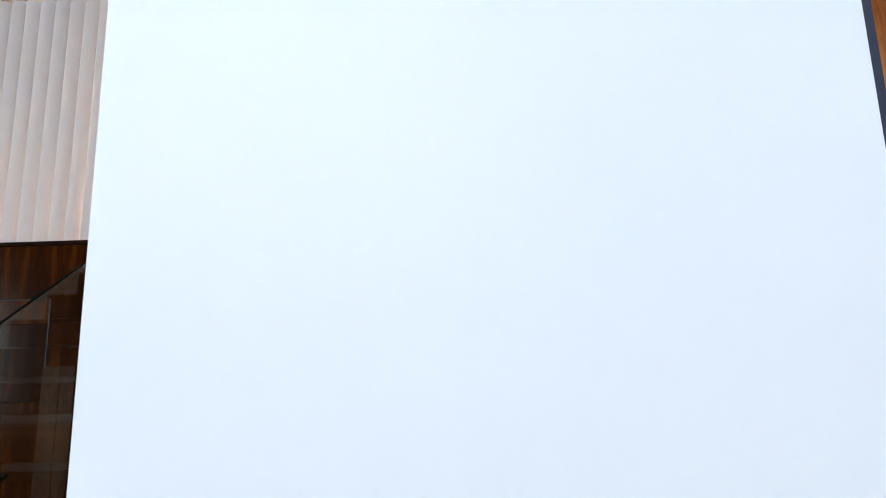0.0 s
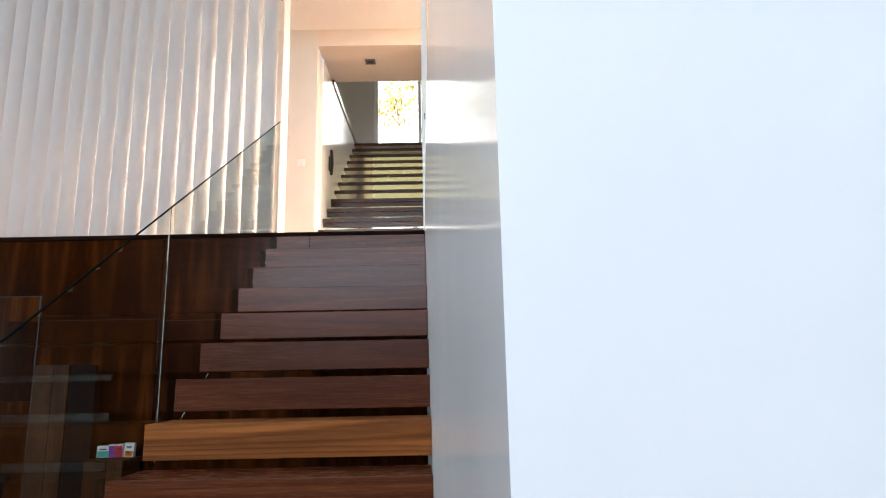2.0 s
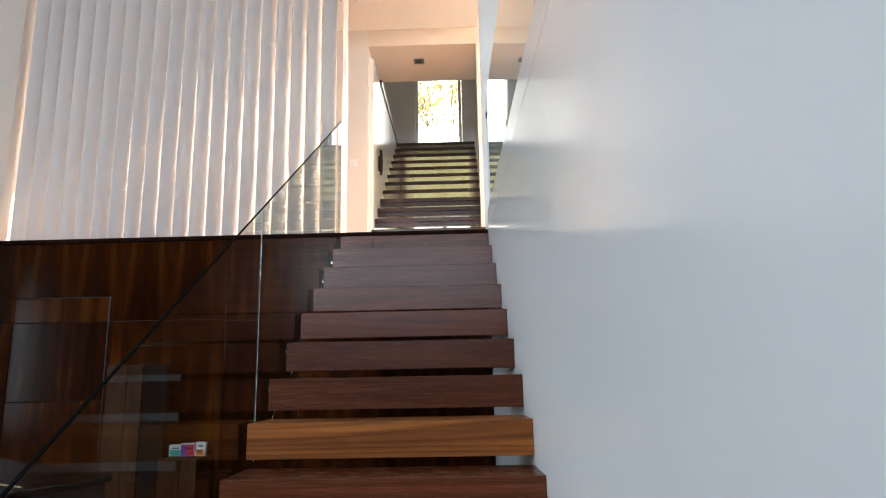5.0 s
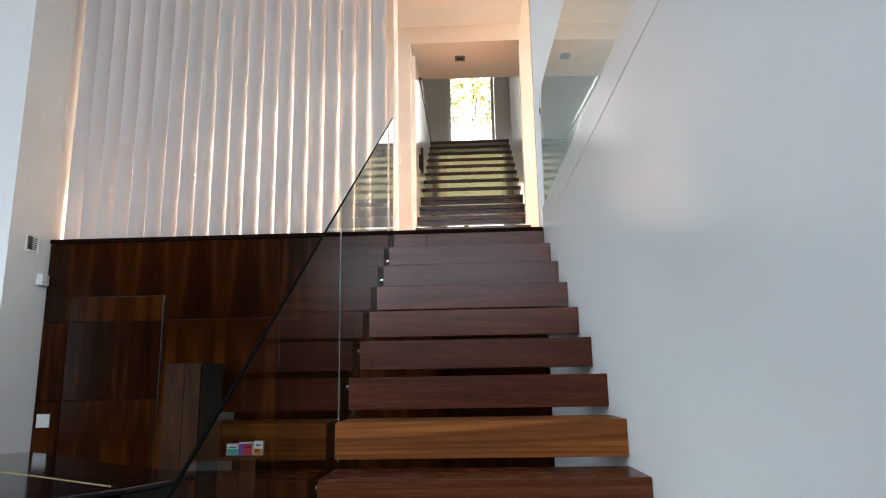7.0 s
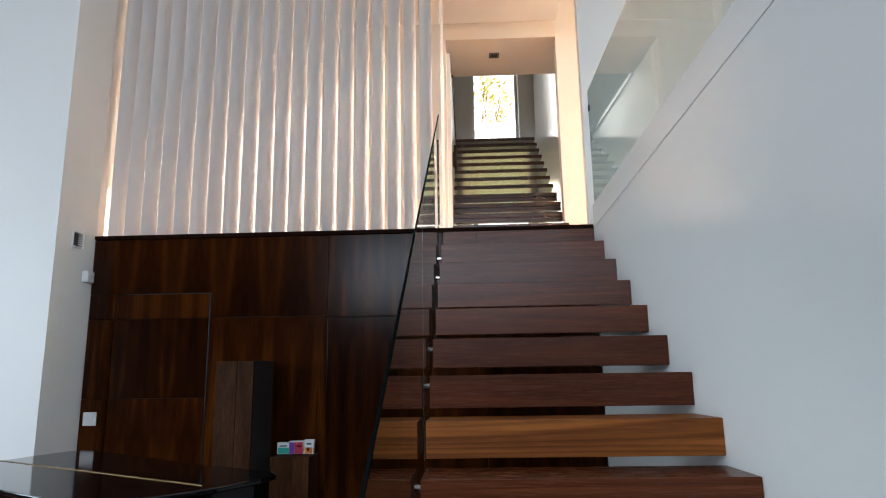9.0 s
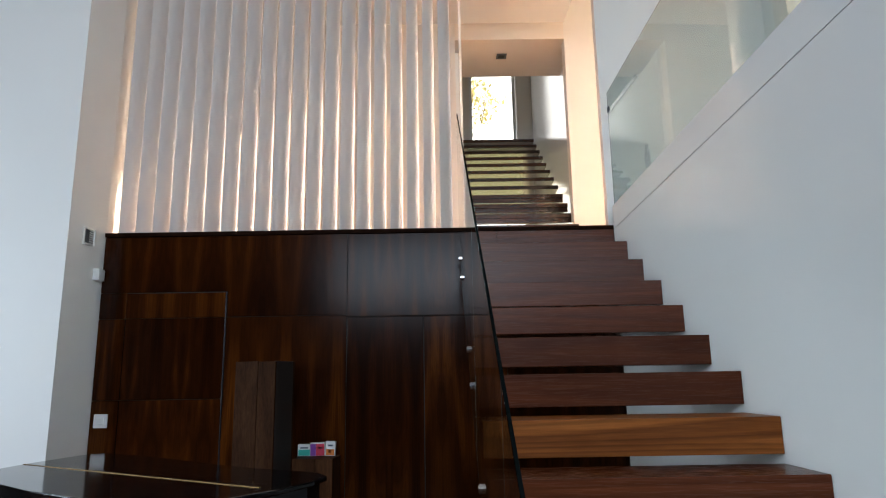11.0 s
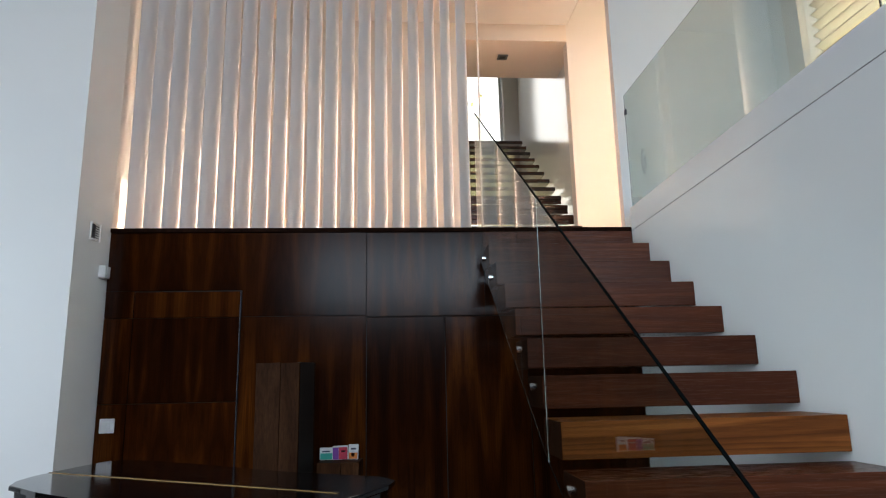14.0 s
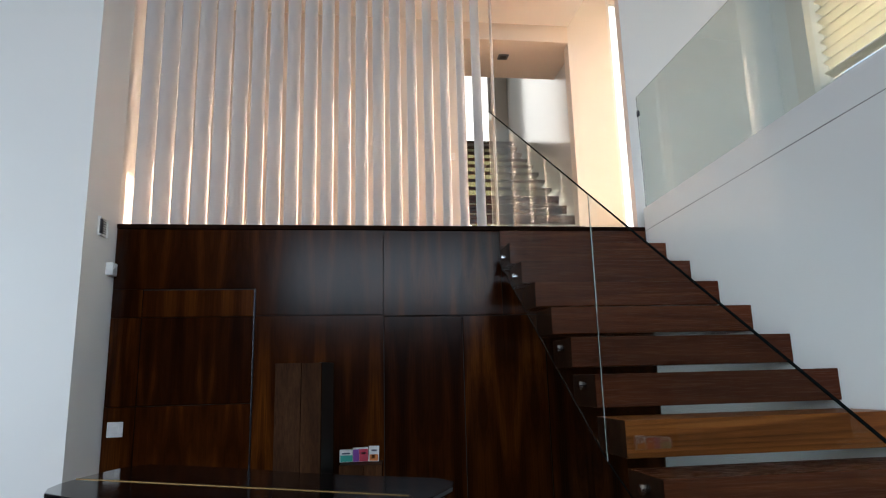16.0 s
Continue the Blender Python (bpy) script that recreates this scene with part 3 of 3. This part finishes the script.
spot = thing("ceiling_spot", (0.330, 6.620, 4.9000), "small square recessed ceiling spotlight, unlit", "spotlight")
part("frame", boxes(((0.275, 6.568, 4.8910), (0.385, 6.590, 4.8995)), ((0.275, 6.656, 4.8910), (0.385, 6.678, 4.8995)), ((0.275, 6.590, 4.8910), (0.297, 6.656, 4.8995)), ((0.363, 6.590, 4.8910), (0.385, 6.656, 4.8995))), GREYPL, spot, "dark grey square frame")
part("lens", boxes(((0.297, 6.590, 4.8930), (0.363, 6.656, 4.8992))), BLACK, spot, "dark recessed lens")

# black curved handset on the stair well's side wall
phone = thing("wall_handset", (-0.14, 6.85, 3.78), "black curved handset hung on the white stair wall", "handset")
bm = bmesh.new()
last = None
for i in range(13):
    a = -1.0 + 2.0 * i / 12
    c = Vector((-0.118, 6.80 + 0.055 * (1 - a * a) * 1.0, 3.785 - 0.14 * a))
    r = 0.016 + 0.014 * abs(a) ** 3
    ring = [bm.verts.new(c + Vector((0.016 * math.cos(q), r * math.sin(q), 0))) for q in [2 * math.pi * n / 10 for n in range(10)]]
    if last:
        for n in range(10):
            bm.faces.new((last[n], last[(n + 1) % 10], ring[(n + 1) % 10], ring[n]))
    else:
        bm.faces.new(ring)
    last = ring
bm.faces.new(last[::-1])
part("grip", bm, BLACK, phone)
part("cradle", boxes(((-0.1495, 6.80, 3.70), (-0.130, 6.87, 3.86)), bevel=0.004), BLACK, phone)

# ---- grand piano ----
piano = thing("grand_piano", (-1.8, 3.5, FLOOR), "black lacquered grand piano with a closed lid and brass hinge", "piano")
LID = [(-2.42, 3.08), (-2.52, 3.17), (-2.565, 3.30), (-2.57, 3.44), (-2.55, 3.62), (-2.50, 3.87), (-2.46, 4.02), (-2.38, 4.07), (-2.15, 3.93), (-1.80, 3.675), (-1.50, 3.43), (-1.30, 3.29),
       (-1.10, 3.18), (-0.93, 3.09), (-0.872, 2.98), (-0.90, 2.84), (-1.00, 2.64), (-1.15, 2.45), (-1.40, 2.34), (-2.00, 2.72), (-2.30, 2.96)]
PZ = 1.02
CEN = (-1.8, 3.2)
inset = [(CEN[0] + (x - CEN[0]) * 0.965, CEN[1] + (y - CEN[1]) * 0.965) for x, y in LID]
lid = part("lid", prism(LID, PZ - 0.022, PZ, 0.006), LACQUER, piano)
h0, h1 = Vector((-2.555, 3.575, PZ)), Vector((-1.082, 2.690, PZ))
hd = (h1 - h0).normalized()
hn = Vector((-hd.y, hd.x, 0)) * 0.004
bm = prism([((h0 + hn).x, (h0 + hn).y), ((h0 - hn).x, (h0 - hn).y), ((h1 - hn).x, (h1 - hn).y), ((h1 + hn).x, (h1 + hn).y)], PZ - 0.002, PZ + 0.0025)
part("hinge", bm, BRASS, lid, "long brass piano hinge")
part("case", prism(inset, PZ - 0.33, PZ - 0.024, 0.004), LACQUER, piano)
for x, y in ((-2.30, 3.15), (-1.20, 2.75), (-2.35, 3.85)):
    bm = bmesh.new()
    bmesh.ops.create_cone(bm, cap_ends=True, segments=20, radius1=0.045, radius2=0.075, depth=PZ - 0.33 - FLOOR - 0.05, matrix=Matrix.Translation((x, y, (PZ - 0.33 + FLOOR + 0.05) / 2)))
    leg = part("leg", bm, LACQUER, piano)
    part("caster", rod(bmesh.new(), (x - 0.015, y, FLOOR + 0.026), (x + 0.015, y, FLOOR + 0.026), 0.026), BRASS, leg, "brass caster")

# ---- wooden boxes behind the piano, card packs ----


def crate(name, label, cx, cy, w, d, h, turn):
    t = thing(name, (0, 0, 0), label, "box")
    split = -w / 2 + w * 0.57
    part("front_board", boxes(((-w / 2, -d / 2, 0), (split - 0.0015, -d / 2 + 0.018, h)), bevel=0.002), CRATE, t)
    part("front_board", boxes(((split + 0.0015, -d / 2 + 0.0015, 0), (w / 2, -d / 2 + 0.018, h - 0.004)), bevel=0.002), CRATE, t)
    part("back", boxes(((-w / 2, d / 2 - 0.018, 0), (w / 2, d / 2, h)), bevel=0.002), CRATE, t)
    for s in (-1, 1):
        # tall box: right side's shade is put into its colour as black
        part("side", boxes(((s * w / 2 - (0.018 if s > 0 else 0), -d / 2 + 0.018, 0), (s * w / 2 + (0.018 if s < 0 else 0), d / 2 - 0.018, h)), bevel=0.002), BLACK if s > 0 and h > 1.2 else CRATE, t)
    part("top", boxes(((-w / 2 + 0.019, -d / 2 + 0.019, h - 0.02), (w / 2 - 0.019, d / 2 - 0.019, h - 0.002))), CRATE, t)
    t.matrix_basis = pose(cx, cy, FLOOR, 0, 0, turn)
    return t


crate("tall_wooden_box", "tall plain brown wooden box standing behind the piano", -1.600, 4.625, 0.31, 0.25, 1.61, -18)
crate("low_wooden_box", "low plain brown wooden box behind the piano", -1.235, 4.65, 0.27, 0.24, 0.967, -4)


def pack(name, label, x0, x1, y, z0, z1, prints, tilt):
    t = thing(name, (0, 0, 0), label, "card pack", "card packs on the low box")
    w, h = x1 - x0, z1 - z0
    part("carton", boxes(((0, 0, 0), (w, 0.035, h)), bevel=0.0015), CARD, t)
    for m, a0, b0, a1, b1 in prints:
        part("print", boxes(((w * a0, -0.0012, h * b0), (w * a1, 0.0004, h * b1))), m, t)
    t.matrix_basis = pose(x0, y, z0, 0, tilt, 0)
    return t


BOXTOP = FLOOR + 0.967
pack("card_pack", "white card pack with a teal print on the low box", -1.378, -1.292, 4.70, BOXTOP, BOXTOP + 0.078, ((TEAL, 0.06, 0.04, 0.98, 0.55), (INK, 0.2, 0.64, 0.8, 0.76)), 0)
pack("card_pack", "purple and red card pack on the low box", -1.291, -1.190, 4.69, BOXTOP, BOXTOP + 0.088, ((PURPLE, 0.02, 0.02, 0.40, 0.90), (RED, 0.41, 0.02, 0.98, 0.90), (CARD, 0.55, 0.55, 0.85, 0.66)), -1)
pack("card_pack", "white card pack with an orange print on the low box", -1.189, -1.122, 4.70, BOXTOP, BOXTOP + 0.096, ((ORANGE, 0.08, 0.04, 0.92, 0.46), (RED, 0.3, 0.20, 0.6, 0.44), (INK, 0.25, 0.66, 0.75, 0.78)), 2)

# ---- outside ----
setting("ground", boxes(((-400, -400, FLOOR - 0.7), (400, 400, FLOOR - 0.3))), GRASS, "green garden ground", "ground")


def tree(at, h, crown_r, seed, leaves=1500):
    r = random.Random(seed)
    t = thing("garden_tree", at, "leafy yellow-green garden tree outside the window", "tree", "garden trees")
    bm = bmesh.new()
    bmesh.ops.create_cone(bm, cap_ends=True, segments=10, radius1=0.16, radius2=0.07, depth=h * 0.58, matrix=Matrix.Translation((at[0], at[1], at[2] + h * 0.29)))
    top = Vector((at[0], at[1], at[2] + h * 0.72))
    tips = []
    for i in range(14):
        d = Vector((r.uniform(-1, 1), r.uniform(-1, 1), r.uniform(-0.3, 1))).normalized() * crown_r * r.uniform(0.6, 1)
        a = Vector((at[0], at[1], at[2] + h * r.uniform(0.4, 0.57)))
        rod(bm, a, top + d, 0.012, 6)
        tips.append(top + d)
    part("trunk", bm, BARK, t)
    bm = bmesh.new()
    for i in range(leaves):
        c = r.choice(tips) + Vector((r.gauss(0, 1), r.gauss(0, 1), r.gauss(0, 1))) * crown_r * 0.2
        s = r.uniform(0.05, 0.12)
        u = Vector((r.uniform(-1, 1), r.uniform(-1, 1), r.uniform(-1, 1))).normalized() * s
        w = u.orthogonal().normalized() * s * 0.6
        bm.faces.new([bm.verts.new(c + p) for p in (u, w, -u, -w)])
    me = bpy.data.meshes.new("crown")
    bm.to_mesh(me)
    bm.free()
    me.materials.append(LEAF)
    ob = new("crown", me)
    ob.parent = t
    ob.location = -Vector(at)
    return t


m_haze = bpy.data.materials.new("bright_haze")
m_haze.use_nodes = True
m_haze.node_tree.nodes.remove(m_haze.node_tree.nodes["Principled BSDF"])
em = m_haze.node_tree.nodes.new("ShaderNodeEmission")
em.inputs[0].default_value, em.inputs[1].default_value = (1.0, 0.985, 0.95, 1), 1.1
m_haze.node_tree.links.new(em.outputs[0], m_haze.node_tree.nodes["Material Output"].inputs[0])
setting("backdrop", boxes(((-30, 60, -1), (40, 60.2, 60))), m_haze, "bright hazy sky behind the garden", "sky")
tree((0.3, 21.0, FLOOR - 0.3), 14.6, 1.5, 3, 850)
tree((2.6, 16.5, FLOOR - 0.3), 6.5, 1.8, 5)
tree((7.5, 6.5, FLOOR - 0.3), 5.5, 1.7, 8)
